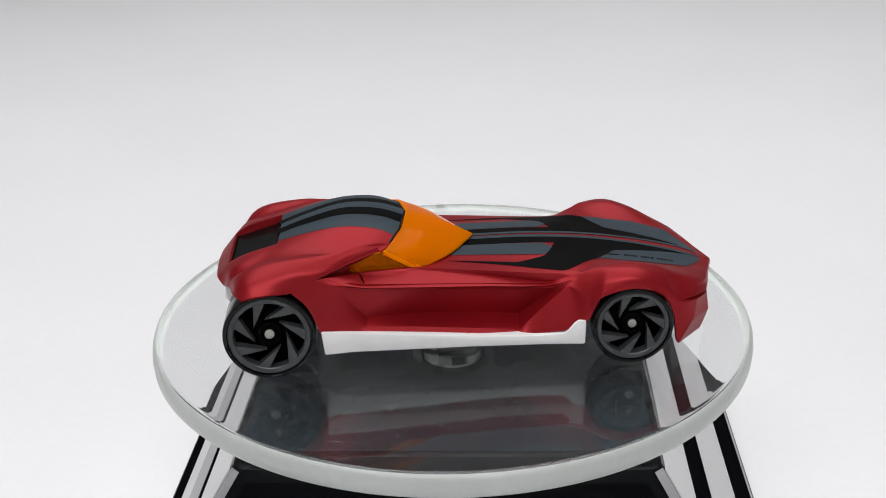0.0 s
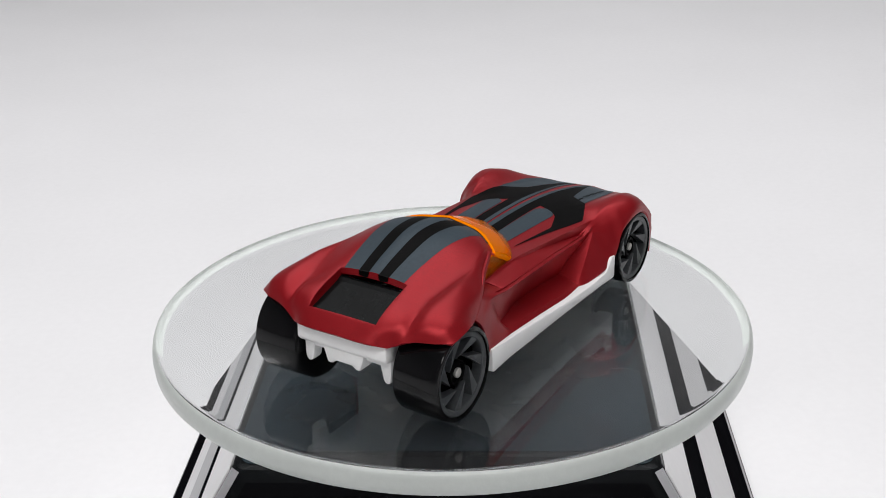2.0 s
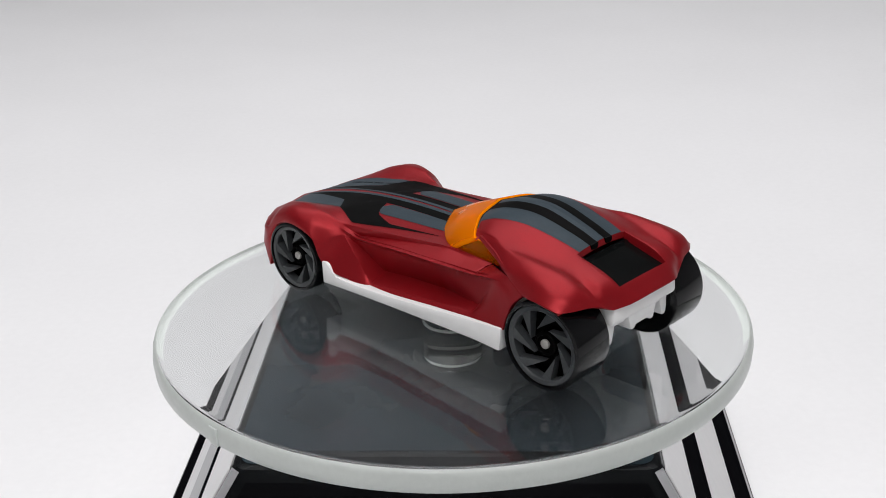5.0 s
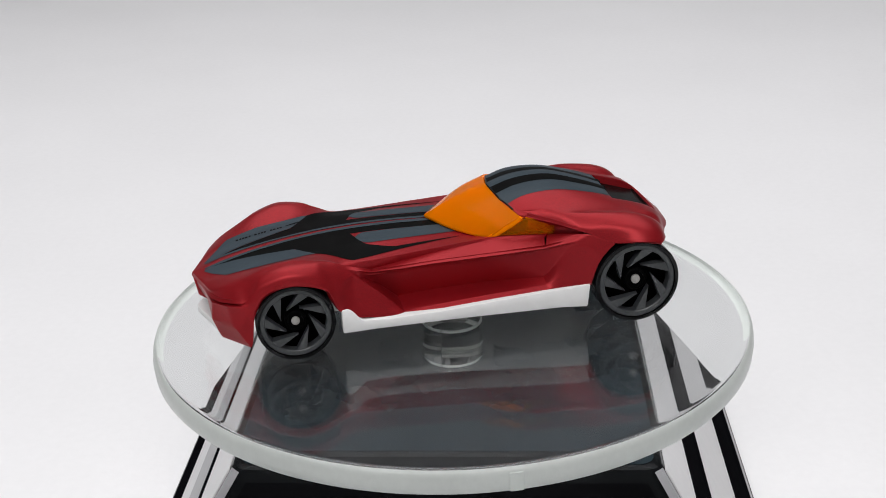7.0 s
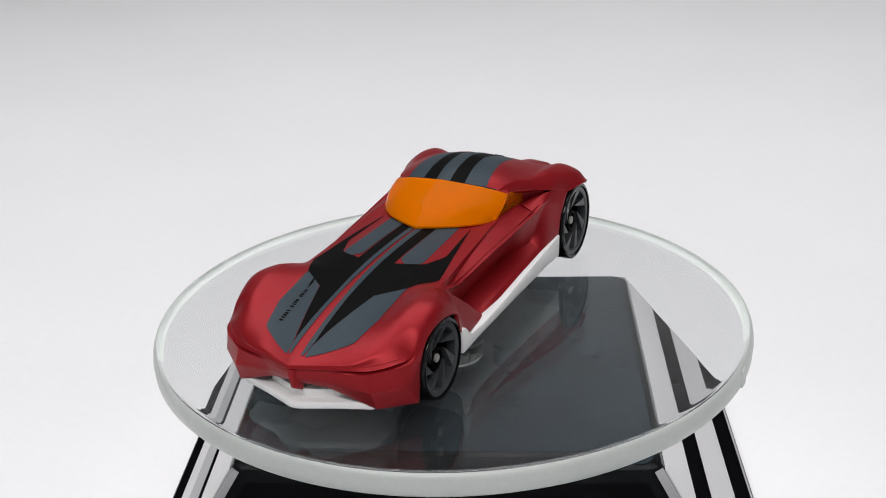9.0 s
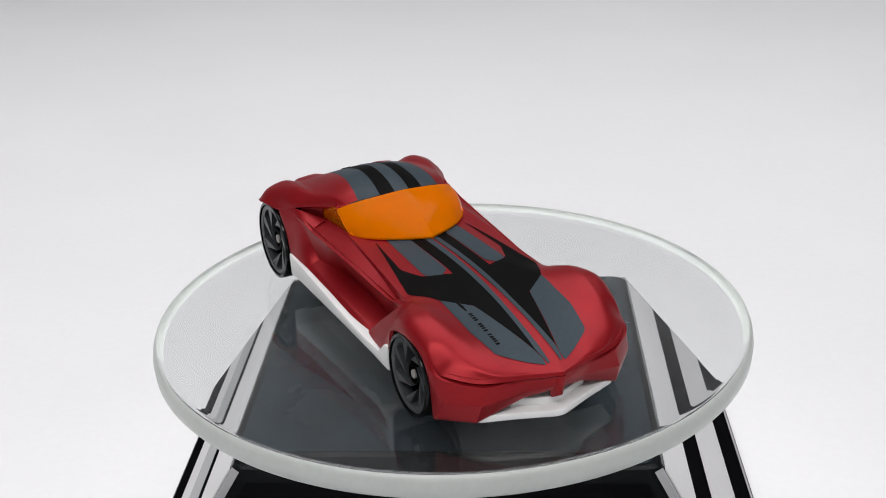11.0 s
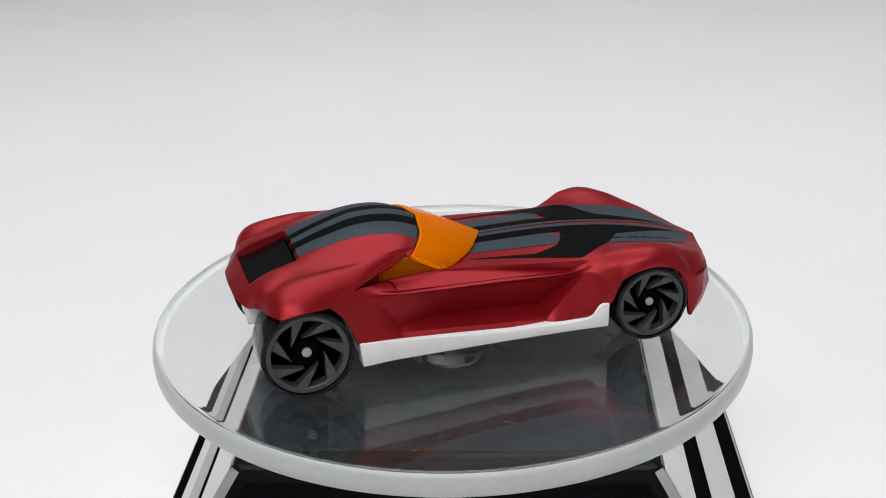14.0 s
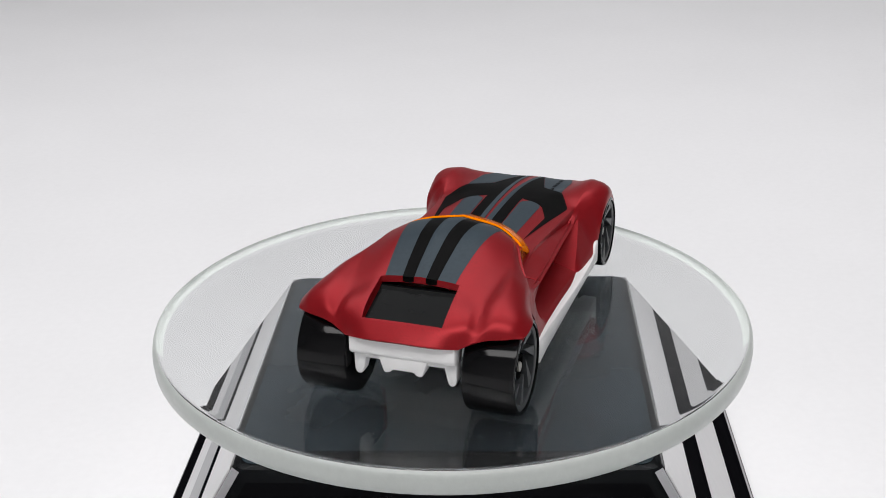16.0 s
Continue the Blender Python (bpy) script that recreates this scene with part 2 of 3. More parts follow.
def slope_strip(root, name, quarter, a, b, mat, margin=1.6):
    """A thin plate on one sloping face, from a to b outward of the top edge."""
    bm = bmesh.new()
    t = 0.14
    nx, nz = DROP / math.hypot(1, DROP), 1 / math.hypot(1, DROP)
    ring = []
    out, side = (HALF_X, HALF_Y) if quarter % 2 == 0 else (HALF_Y, HALF_X)
    for o, end in ((a, -1), (b, -1), (b, 1), (a, 1)):
        ring.append((out + o, end * (side + o - margin), TOP_Z - 0.25 - DROP * o))
    low = [bm.verts.new((x - 0.1 * nx, y, z - 0.1 * nz)) for x, y, z in ring]
    top = [bm.verts.new((x + t * nx, y, z + t * nz)) for x, y, z in ring]
    bm.faces.new(top), bm.faces.new(low[::-1])
    for k in range(4):
        bm.faces.new((low[k], low[(k + 1) % 4], top[(k + 1) % 4], top[k]))
    bmesh.ops.recalc_face_normals(bm, faces=bm.faces[:])
    bmesh.ops.rotate(bm, verts=bm.verts[:], cent=(0, 0, 0), matrix=Matrix.Rotation(radians(90 * quarter), 3, "Z"))
    part(name, bm, mat, root, smooth=0)


def corner_trim(root, quarter):
    """A silver strip down the ridge between two faces."""
    bm = bmesh.new()
    pts = []
    hx, hy = (HALF_X, HALF_Y) if quarter % 2 == 0 else (HALF_Y, HALF_X)
    for o in (0.3, 18.0):
        c, cy, z = hx + o - 0.72, hy + o - 0.72, TOP_Z - 0.25 - DROP * o
        for dx, dy, up in ((0.50, -0.75, 0.12), (0.36, 0.36, 0.32), (-0.75, 0.50, 0.12), (-0.6, -0.6, -0.6)):
            pts.append(bm.verts.new((c + dx, cy + dy, z + up)))
    for k in range(4):
        bm.faces.new((pts[k], pts[(k + 1) % 4], pts[4 + (k + 1) % 4], pts[4 + k]))
    bm.faces.new(pts[:4]), bm.faces.new(pts[4:])
    bmesh.ops.recalc_face_normals(bm, faces=bm.faces[:])
    bmesh.ops.rotate(bm, verts=bm.verts[:], cent=(0, 0, 0), matrix=Matrix.Rotation(radians(90 * quarter), 3, "Z"))
    part("corner_trim", bm, SILVER_DIM, root, smooth=0)


turntable_base()


# ---- the turning disc ----
DISC_R, DISC_T = 46.55, 3.8


def glass_disc():
    bm = bmesh.new()
    R, T = DISC_R, DISC_T
    prof = [(0, 0), (R - 1.4, 0), (R - 1.2, 0), (R - 0.65, -0.1), (R - 0.2, -0.4), (R, -0.95), (R + 0.1, -1.8), (R, -T + 0.8), (R - 0.4, -T + 0.3),
            (R - 1.0, -T + 0.1), (R - 1.5, -T + 0.06), (R - 3.0, -T), (R - 3.2, -T), (0, -T)]
    lathe(bm, prof, 192, mats=[0, 0, 0, 1, 1, 1, 1, 1, 1, 1] + [0] * 3)
    disc = part("glass_disc", bm, GLASS, smooth=40, extra=(EDGE_LIGHT,))
    disc.visible_shadow = False
    tagged(disc, "clear acrylic turning disc, light in its edge painted milky", "turntable disc")
    bm = bmesh.new()
    box(bm, R - 0.1, R + 0.2, -0.9, 0.9, -T + 0.5, -0.6, 0.12)
    bmesh.ops.rotate(bm, verts=bm.verts[:], cent=(0, 0, 0), matrix=Matrix.Rotation(radians(92), 3, "Z"))
    part("moulding_tab", bm, EDGE_LIGHT, disc)
    # the split spindle between the disc and the base
    for a0, a1 in ((60.0, 240.0), (240.0, 420.0)):
        bm = bmesh.new()
        off = Vector((math.cos(radians((a0 + a1) / 2)), math.sin(radians((a0 + a1) / 2)), 0)) * 0.07
        angles = [radians(a0 + (a1 - a0) * k / 48) for k in range(49)]
        rings = []
        for rad, h in ((4.4, -T - 0.05), (4.65, -T - 0.15), (4.7, -T - 0.4), (4.7, TOP_Z + 0.6), (4.6, TOP_Z + 0.1), (4.2, TOP_Z - 0.2)):
            rings.append([bm.verts.new(off + Vector((rad * math.cos(a), rad * math.sin(a), h))) for a in angles])
        # Milky end bands imitate the bright edge lines of the clear spindle.
        for band, (p, q) in enumerate(zip(rings, rings[1:])):
            for k in range(48):
                bm.faces.new((p[k], p[k + 1], q[k + 1], q[k])).material_index = 0 if band == 2 else 1
        bm.faces.new(rings[0][::-1]), bm.faces.new(rings[-1])
        bm.faces.new([g[0] for g in rings] + [g[-1] for g in rings[::-1]])
        bmesh.ops.recalc_face_normals(bm, faces=bm.faces[:])
        half = part("spindle_half", bm, GLASS_CLEAR, disc, "clear acrylic half of the split spindle", smooth=30, extra=(EDGE_LIGHT,))
        half.visible_shadow = False
    bm = bmesh.new()
    lathe(bm, [(5.1, TOP_Z + 0.14), (5.1, TOP_Z + 0.4), (6.2, TOP_Z + 0.4), (6.5, TOP_Z + 0.14)], 64, closed=True)
    collar = part("collar", bm, GLASS, disc, "clear acrylic collar", smooth=30)
    collar.visible_shadow = False
    return disc


disc = glass_disc()


def dust_on_disc():
    """Specks, fibres and fine scratches on the disc."""
    rnd = random.Random(5)
    bm = bmesh.new()
    for k in range(190):
        r, a = 44 * math.sqrt(rnd.random()), rnd.random() * 2 * math.pi
        x, y, d = r * math.cos(a), r * math.sin(a), rnd.random() * math.pi
        if rnd.random() < 0.72:
            l, w = rnd.uniform(0.03, 0.09), rnd.uniform(0.025, 0.06)
        else:
            l, w = rnd.uniform(0.15, 0.6), rnd.uniform(0.004, 0.007)
        pts = []
        for sx, sy in ((-1, -1), (1, -1), (1, 1), (-1, 1)):
            px, py = sx * l, sy * w
            pts.append((x + px * math.cos(d) - py * math.sin(d), y + px * math.sin(d) + py * math.cos(d)))
        prism(bm, pts, "z", 0.004, 0.03)
    return part("dust", bm, DUST, disc, "pale dust specks and hair scratches", smooth=0)


tagged(dust_on_disc(), kind="stuff")


# ---- the toy car (forward +x, wheels' middle at the origin, ground at 0) ----
car = new("toy_car")
car.empty_display_size = 0.01
tagged(car, "satin red die-cast toy sports car with black and grey stripes", "toy car")

REAR = [
    [(-34.1, 0, 12.1), (-31.95, 0, 14.05), (-24.45, 0, 17.2), (-21, 0, 18.6), (-15, 0, 20.3), (-9.5, 0, 20.0), (-5.9, 0, 18.8)],
    [(-33.8, 5.2, 11.85), (-31.9, 5.55, 13.95), (-24.65, 5.6, 16.8), (-21, 5.6, 18.0), (-15, 5.6, 19.4), (-10, 5.7, 19.2), (-6.8, 5.4, 18.2)],
    [(-32.6, 7.8, 11.4), (-31.6, 8.3, 13.6), (-26.0, 8.2, 15.9), (-21.4, 8.9, 16.95), (-15.8, 9.4, 17.6), (-11, 8.9, 17.9), (-8.2, 8.1, 17.4)],
    [(-31.95, 9.7, 12.35), (-31.1, 9.75, 13.35), (-26.6, 9.6, 15.6), (-21.8, 10.2, 16.6), (-16.5, 10.4, 17.15), (-11.9, 9.6, 17.45), (-8.6, 8.7, 17.15)],
    [(-31.2, 11.6, 12.65), (-30.6, 11.7, 13.9), (-27.0, 11.8, 16.15), (-22, 11.9, 16.85), (-17.2, 11.3, 16.8), (-12.8, 10.2, 16.95), (-9.0, 9.3, 16.9)],
    [(-30.6, 13.9, 12.8), (-30.0, 14.2, 13.7), (-27.0, 14.5, 15.1), (-22, 13.9, 15.4), (-18.2, 13.1, 15.4), (-14.3, 11.1, 16.1), (-9.9, 9.65, 16.9)],
    [(-29.5, 15.8, 12.85), (-29.0, 16.0, 12.95), (-26.0, 16.1, 13.45), (-22.4, 14.9, 13.1), (-18.4, 13.5, 14.6), (-14.4, 11.6, 15.75), (-10.0, 9.8, 16.75)],
]
HOOD = [
    [(-13, 0, 13.7), (-4.5, 0, 14.1), (4, 0, 14.3), (9.8, 0, 14.4), (14, 0, 14.3), (17.5, 0, 14.1), (20.8, 0, 13.8), (22.8, 0, 13.55),
     (25.8, 0, 13.1), (30, 0, 12.3), (33.5, 0, 11.45), (36, 0, 10.75), (38.2, 0, 9.95), (39.6, 0, 9.45), (40.5, 0, 9.15)],
    [(-13, 4.8, 13.7), (-4.5, 5.0, 14.0), (4, 5.2, 14.0), (9.8, 5.2, 14.0), (14, 5.3, 13.95), (17.5, 5.3, 13.8), (20.8, 5.3, 13.55), (22.8, 5.3, 13.3),
     (25.8, 5.3, 12.8), (30, 5.2, 12.05), (33.5, 5, 11.3), (36, 4.6, 10.55), (37.9, 4.0, 9.8), (39.2, 2.3, 9.4), (40.5, 0, 9.15)],
    [(-13, 7.4, 13.7), (-4.5, 7.6, 13.9), (4, 7.9, 13.7), (9.8, 8.1, 13.5), (14, 8.2, 13.3), (17.5, 8.1, 13.3), (20.8, 8.1, 13.5), (22.8, 8.1, 13.4),
     (25.8, 8.0, 12.95), (30, 7.9, 12.3), (33.5, 7.6, 11.5), (36.0, 7.0, 10.7), (38.0, 5.9, 9.8), (39.1, 3.4, 9.4), (40.5, 0, 9.15)],
    [(-13, 10.4, 13.75), (-4.5, 10.15, 14.05), (4, 10.5, 13.5), (9.8, 10.75, 13.05), (14, 10.95, 12.75), (17.6, 11.05, 12.7), (20.8, 11.1, 13.6), (22.8, 11.3, 14.05),
     (25.8, 11.4, 14.3), (30, 11.1, 13.35), (33.5, 10.6, 11.75), (35.9, 10.0, 10.6), (37.7, 8.4, 9.6), (39.0, 4.6, 9.3), (40.5, 0, 9.15)],
]
FOOT = [(-12.5, 10.8, 13.55), (-4.2, 10.3, 13.8), (4, 10.45, 12.85), (9.8, 10.6, 11.95), (14, 11.0, 11.35), (17.3, 11.35, 12.3), (20.6, 11.8, 13.6), (22.6, 12.4, 14.15),
        (25.8, 12.75, 14.35), (30.2, 12.4, 13.2), (33.5, 12.2, 11.2), (35.6, 11.3, 10.2), (37.5, 9.1, 9.3), (39.0, 4.8, 9.1), (40.55, 0, 9.0)]
ARCH_BACK = [(-22.4, 14.9, 13.0), (-21.6, 14.9, 12.3), (-20.6, 14.9, 11.2), (-19.8, 14.8, 9.8), (-19.2, 14.8, 8.2), (-18.7, 14.8, 6.6)]
FLANK_BACK = [(-18.2, 13.4, 14.45), (-17.2, 13.7, 13.5), (-16.9, 13.75, 13.1), (-16.6, 13.8, 12.5), (-16.8, 14.2, 9.5), (-16.8, 14.7, 6.8)]
SIDE = [
    [(-12, 13.5, 12.85), (-4, 13.05, 12.35), (4, 12.6, 11.95), (10, 12.3, 11.5), (14, 12.05, 11.3), (17.2, 11.8, 11.9), (20.4, 12.7, 13.0), (22.5, 13.4, 13.8),
     (25.8, 13.9, 14.1), (30.3, 13.6, 12.75), (33.2, 14.3, 9.6), (35.5, 12.8, 9.15), (37.7, 9.6, 8.75), (39.1, 4.9, 8.75), (40.65, 0, 8.7)],
    [(-12, 12.9, 12.45), (-4, 12.55, 11.95), (4, 12.15, 11.5), (10, 11.9, 11.1), (14, 11.75, 11.0), (17.0, 11.9, 11.6), (20, 13.5, 12.0), (22.1, 14.4, 12.8),
     (25.8, 14.9, 13.4), (30.5, 14.6, 11.8), (33.1, 14.35, 9.35), (34.9, 12.0, 8.98), (37.1, 9.0, 8.55), (38.7, 4.9, 8.35), (40.1, 0, 8.2)],
    [(-12, 12.4, 7.7), (-4, 10.1, 6.95), (4, 9.9, 6.6), (10.1, 9.8, 6.0), (13, 10.7, 8.7), (16.6, 12.0, 11.2), (19.7, 14.2, 10.4), (21.7, 15.0, 11.7),
     (25.8, 15.3, 12.7), (30.3, 15.0, 10.8), (33.0, 14.75, 9.1), (35.5, 13.15, 8.72), (37.7, 9.95, 8.2), (38.7, 5.0, 7.9), (40.1, 0, 7.5)],
    [(-12, 13.8, 6.95), (-4, 13.6, 6.4), (4, 13.5, 5.7), (9.7, 13.35, 5.1), (13, 12.9, 8.1), (16.5, 12.2, 11.0), (19.5, 14.8, 8.6), (21.3, 15.25, 11.0),
     (25.8, 15.4, 12.2), (30.0, 15.1, 10.7), (32.3, 15.0, 7.9), (34.8, 14.2, 6.0), (37.9, 10.6, 5.8), (38.5, 4.6, 6.4), (39.9, 0, 6.9)],
    [(-12, 14.4, 6.5), (-4, 14.2, 5.9), (4, 14.1, 5.2), (9.7, 14.1, 4.75), (12.5, 14.3, 4.9), (16, 14.8, 5.4), (19.4, 15.0, 6.9), (21.0, 15.3, 10.4),
     (25.8, 15.4, 11.8), (29.8, 14.9, 10.4), (31.7, 14.9, 7.4), (32.7, 14.9, 2.6), (36.8, 10.8, 2.9), (38.0, 4.4, 5.4), (39.5, 0, 6.3)],
]


def body_mesh():
    bm = bmesh.new()
    n, d, ac = 7, 9, 5
    rear = loft(REAR, [[0.0] * n, [0.2, 0.2, 0.1, 0.1, 0.1, 0.1, 0.1], [0.8, 0.7, 0.5, 0.4, 0.2, 0.0, 0.0], [0.7, 0.6, 0.5, 0.4, 0.2, 0.0, 0.0], [0.1] * n, [0.2] * n, [0.0] * n], d, ac)
    front_lines = HOOD + [FOOT] + SIDE
    k = len(HOOD[0])
    soft = [0.0] * k
    fold = [1.0] * 6 + [0.2, 0.0, 0.0, 0.0, 0.6, 1.0, 1.0, 1.0, 1.0]
    crest = [1.0] * 5 + [0.6] + [0.0] * 5 + [0.3, 0.6, 0.8, 0.8]
    front = loft(front_lines, [soft, soft, soft, crest, crest, fold, fold, fold, fold, fold], d, ac, straight=((0, 5), (1, 4), (2, 4), (3, 4), (4, 4), (11, 7), (12, 7), (13, 7)), first=4)
    flank_lines = [[a, b, l[0]] for a, b, l in zip(ARCH_BACK, FLANK_BACK, [HOOD[3], *SIDE])]
    flank = loft(flank_lines, [[0.0, 0.0, 0.6]] + [[0.0, 0.1, 1.0]] * 5, d, ac, first=0)
    # the wall of the slot behind the side window
    edge = [(-18.3, 13.45, 14.6), (-16.2, 12.45, 15.2), (-14.4, 11.55, 15.75), (-10.0, 9.75, 16.75)]
    inner = [(-17.9, 12.6, 14.5), (-16.0, 11.0, 15.0), (-14.2, 10.0, 15.5), (-10.6, 8.4, 16.4)]
    foot = [(-17.9, 12.7, 13.3), (-16.0, 11.2, 13.3), (-14.2, 10.1, 13.3), (-10.6, 8.6, 13.2)]
    slot = loft([edge, inner, foot], [[1] * 4] * 3, 5, 3, first=0)
    for side in (1, -1):
        skin(bm, rear, side, lambda i, j: i < ac and d <= j < 2 * d)
        skin(bm, front, side)
        skin(bm, flank, side)
        skin(bm, slot, side)
    bmesh.ops.remove_doubles(bm, verts=bm.verts[:], dist=0.02)
    bmesh.ops.dissolve_degenerate(bm, dist=0.005, edges=bm.edges[:])
    return bm


shell = body_mesh()
for f in shell.faces:
    f.normal_update()
if sum(f.normal.z * f.calc_area() for f in shell.faces) < 0:
    bmesh.ops.reverse_faces(shell, faces=shell.faces[:])
TREE = BVHTree.FromBMesh(shell)
body = part("body", shell, RED, car, "satin metallic red painted body", smooth=24)
thick = body.modifiers.new("thickness", "SOLIDIFY")
thick.thickness, thick.offset = 0.55 * MM, -1
worn = body.modifiers.new("worn_edges", "BEVEL")
worn.width, worn.segments, worn.limit_method, worn.angle_limit = 0.14 * MM, 2, "ANGLE", radians(38)


def decal(name, x0, x1, inner, outer, mat, lift, side, label="", ny=6, step=0.6, floor=10.0):
    """A printed stripe laid on the body: its edges are y over x; side -1 is the other half."""
    bm = bmesh.new()
    nx = max(2, int((x1 - x0) / step))
    xs = np.linspace(x0, x1, nx + 1)
    ya, yb = np.interp(xs, *zip(*inner)), np.interp(xs, *zip(*outer))
    grid = []
    for x, a, b in zip(xs, ya, yb):
        row = []
        for k in range(ny + 1):
            y = side * (a + (b - a) * k / ny)
            hit = TREE.ray_cast(Vector((x, y, 40)), Vector((0, 0, -1)))
            row.append(bm.verts.new(hit[0] + hit[1] * lift) if hit[0] and hit[0].z > floor - 2 and hit[1].z > 0.15 else None)
        grid.append(row)
    for i in range(nx):
        for k in range(ny):
            q = [grid[i][k], grid[i + 1][k], grid[i + 1][k + 1], grid[i][k + 1]]
            if None not in q and abs(max(v.co.z for v in q) - min(v.co.z for v in q)) < 1.2:
                bm.faces.new(q if side > 0 else q[::-1])
    bmesh.ops.remove_doubles(bm, verts=bm.verts[:], dist=0.004)
    ob = part(name, bm, mat, car, label, smooth=60)
    return ob


for sd in (1, -1):
    decal("stripe", -1.0, 37.5, [(-1, 0.1), (20, 0.3), (37.5, 0.9)], [(-1, 2.9), (14, 2.9), (16.5, 3.0), (24.8, 4.4), (37.5, 1.25)], BLACK_INK, 0.03, sd, "black printed stripe")
    decal("stripe", 0.0, 24.8, [(0, 7.6), (10, 8.3), (14.3, 6.7), (15.4, 4.6), (16.5, 2.0), (24.8, 2.0)],
          [(0, 7.7), (16.6, 10.4), (19, 9.4), (21.9, 8.1), (24.8, 4.4)], BLACK_INK, 0.045, sd, "black printed stripe", ny=10)
    decal("stripe", -1.0, 15.5, [(-1, 2.9), (14.5, 3.1), (15.5, 4.3)], [(-1, 5.9), (13.6, 6.5), (14.6, 6.3), (15.5, 4.6)], GREY_INK, 0.06, sd, "slate grey printed stripe")
    decal("stripe", 21.9, 38.6, [(21.9, 8.0), (24.8, 4.4), (37.4, 1.35), (38.6, 1.4)], [(21.9, 8.1), (30, 7.95), (35.1, 6.9), (37.4, 3.6), (38.6, 1.6)], GREY_INK, 0.06, sd, "slate grey printed panel", ny=10)
    decal("stripe", 2.0, 38.5, [(2, 0.12), (20, 0.35), (30, 0.6), (38.5, 0.75)], [(2, 1.05), (26, 1.15), (36.3, 1.5), (38.5, 1.1)], GREY_INK, 0.075, sd, "slate grey printed stripe", ny=3)
# the roof
ROOF_Y, ROOF_END = (0.0, 5.4, 8.1, 9.0), (-5.95, -6.87, -8.27, -8.8)


def on_roof(x, y, lift):
    """The point of the roof over x and y, or the nearest one towards the roof's middle."""
    for k in range(30):
        hit = TREE.ray_cast(Vector((x + (-15.0 - x) * 0.004 * k, y, 40)), Vector((0, 0, -1)))
        if hit[0] and hit[0].z > 15.9:
            return hit[0] + hit[1] * lift
    return TREE.find_nearest(Vector((x, y, 17.0)))[0]


def roof_print(name, rear, front, mat, lift, label, ny):
    """A stripe from the tail vent to the front edge of the roof; rear and front give its two sides there."""
    bm = bmesh.new()
    grid = []
    for k in range(ny + 1):
        a, b = rear[0] + (rear[1] - rear[0]) * k / ny, front[0] + (front[1] - front[0]) * k / ny
        x0, x1 = -24.44 - 0.17 * (a / 5.55) ** 2, float(np.interp(abs(b), ROOF_Y, ROOF_END))
        row = []
        for i in range(41):
            s = i / 40
            row.append(bm.verts.new(on_roof(x0 + (x1 - x0) * s, a + (b - a) * s, lift)))
        grid.append(row)
    for p, q in zip(grid, grid[1:]):
        for i in range(40):
            bm.faces.new((p[i], p[i + 1], q[i + 1], q[i]))
    part(name, bm, mat, car, label, smooth=60)


roof_print("stripe", (-5.0, 5.0), (-6.9, 6.9), GREY_INK, 0.03, "slate grey printed roof panel", 24)
for sd in (1, -1):
    roof_print("stripe", (0.85, 2.5) if sd > 0 else (-2.5, -0.85), (1.2, 3.6) if sd > 0 else (-3.6, -1.2), BLACK_INK, 0.05, "black printed stripe", 8)


def roof_trim():
    """A thin dark rolled edge along the front of the roof, above the glass."""
    bm = bmesh.new()
    rings = []
    for y in np.linspace(-8.2, 8.2, 49):
        x = float(np.interp(abs(y), ROOF_Y, ROOF_END))
        c = on_roof(x - 0.1, y, 0.0)
        rings.append([bm.verts.new((c.x + dx, y, c.z + dz)) for dx, dz in ((-0.12, 0.02), (0.0, 0.10), (0.16, 0.06), (0.22, -0.2), (0.0, -0.3))])
    for p, q in zip(rings, rings[1:]):
        for k in range(5):
            bm.faces.new((p[k], p[(k + 1) % 5], q[(k + 1) % 5], q[k]))
    bmesh.ops.recalc_face_normals(bm, faces=bm.faces[:])
    part("roof_trim", bm, TYRE, car, "glossy black rolled roof edge", smooth=60)


roof_trim()


def printed_marks():
    """Small dark lettering on one hood panel, too fine to read: plain bars, after a flat emblem."""
    decal("emblem", 22.9, 25.5, [(22.9, 6.2), (24.2, 5.75), (25.5, 5.8)], [(22.9, 6.35), (24.2, 6.25), (25.5, 6.0)], BLACK_INK, 0.08, -1, "small black printed emblem", ny=2, step=0.2)
    for k in range(15):
        if k not in (4, 9):
            x = 26.1 + 0.5 * k
            y, w = 5.75 - 0.03 * (x - 26), (0.36, 0.28, 0.38)[k % 3]
            decal("lettering", x, x + w, [(x, y - 0.3), (x + w, y - 0.31)], [(x, y + 0.3), (x + w, y + 0.29)], BLACK_INK, 0.08, -1, "", ny=1, step=0.2)


printed_marks()


def nose_keel():
    """The small keel under the tip of the nose."""
    bm = bmesh.new()
    lo = [(38.6, -0.7, 4.6), (38.6, 0.7, 4.6), (39.9, 0.35, 5.4), (39.9, -0.35, 5.4)]
    hi = [(38.6, -1.6, 8.3), (38.6, 1.6, 8.3), (40.45, 0.5, 8.5), (40.45, -0.5, 8.5)]
    a, b = [bm.verts.new(p) for p in lo], [bm.verts.new(p) for p in hi]
    bm.faces.new(a[::-1]), bm.faces.new(b)
    for k in range(4):
        bm.faces.new((a[k], a[(k + 1) % 4], b[(k + 1) % 4], b[k]))
    bmesh.ops.recalc_face_normals(bm, faces=bm.faces[:])
    bmesh.ops.bevel(bm, geom=bm.edges[:], offset=0.15, segments=2, profile=0.5, affect="EDGES")
    part("nose_keel", bm, RED, car)


nose_keel()


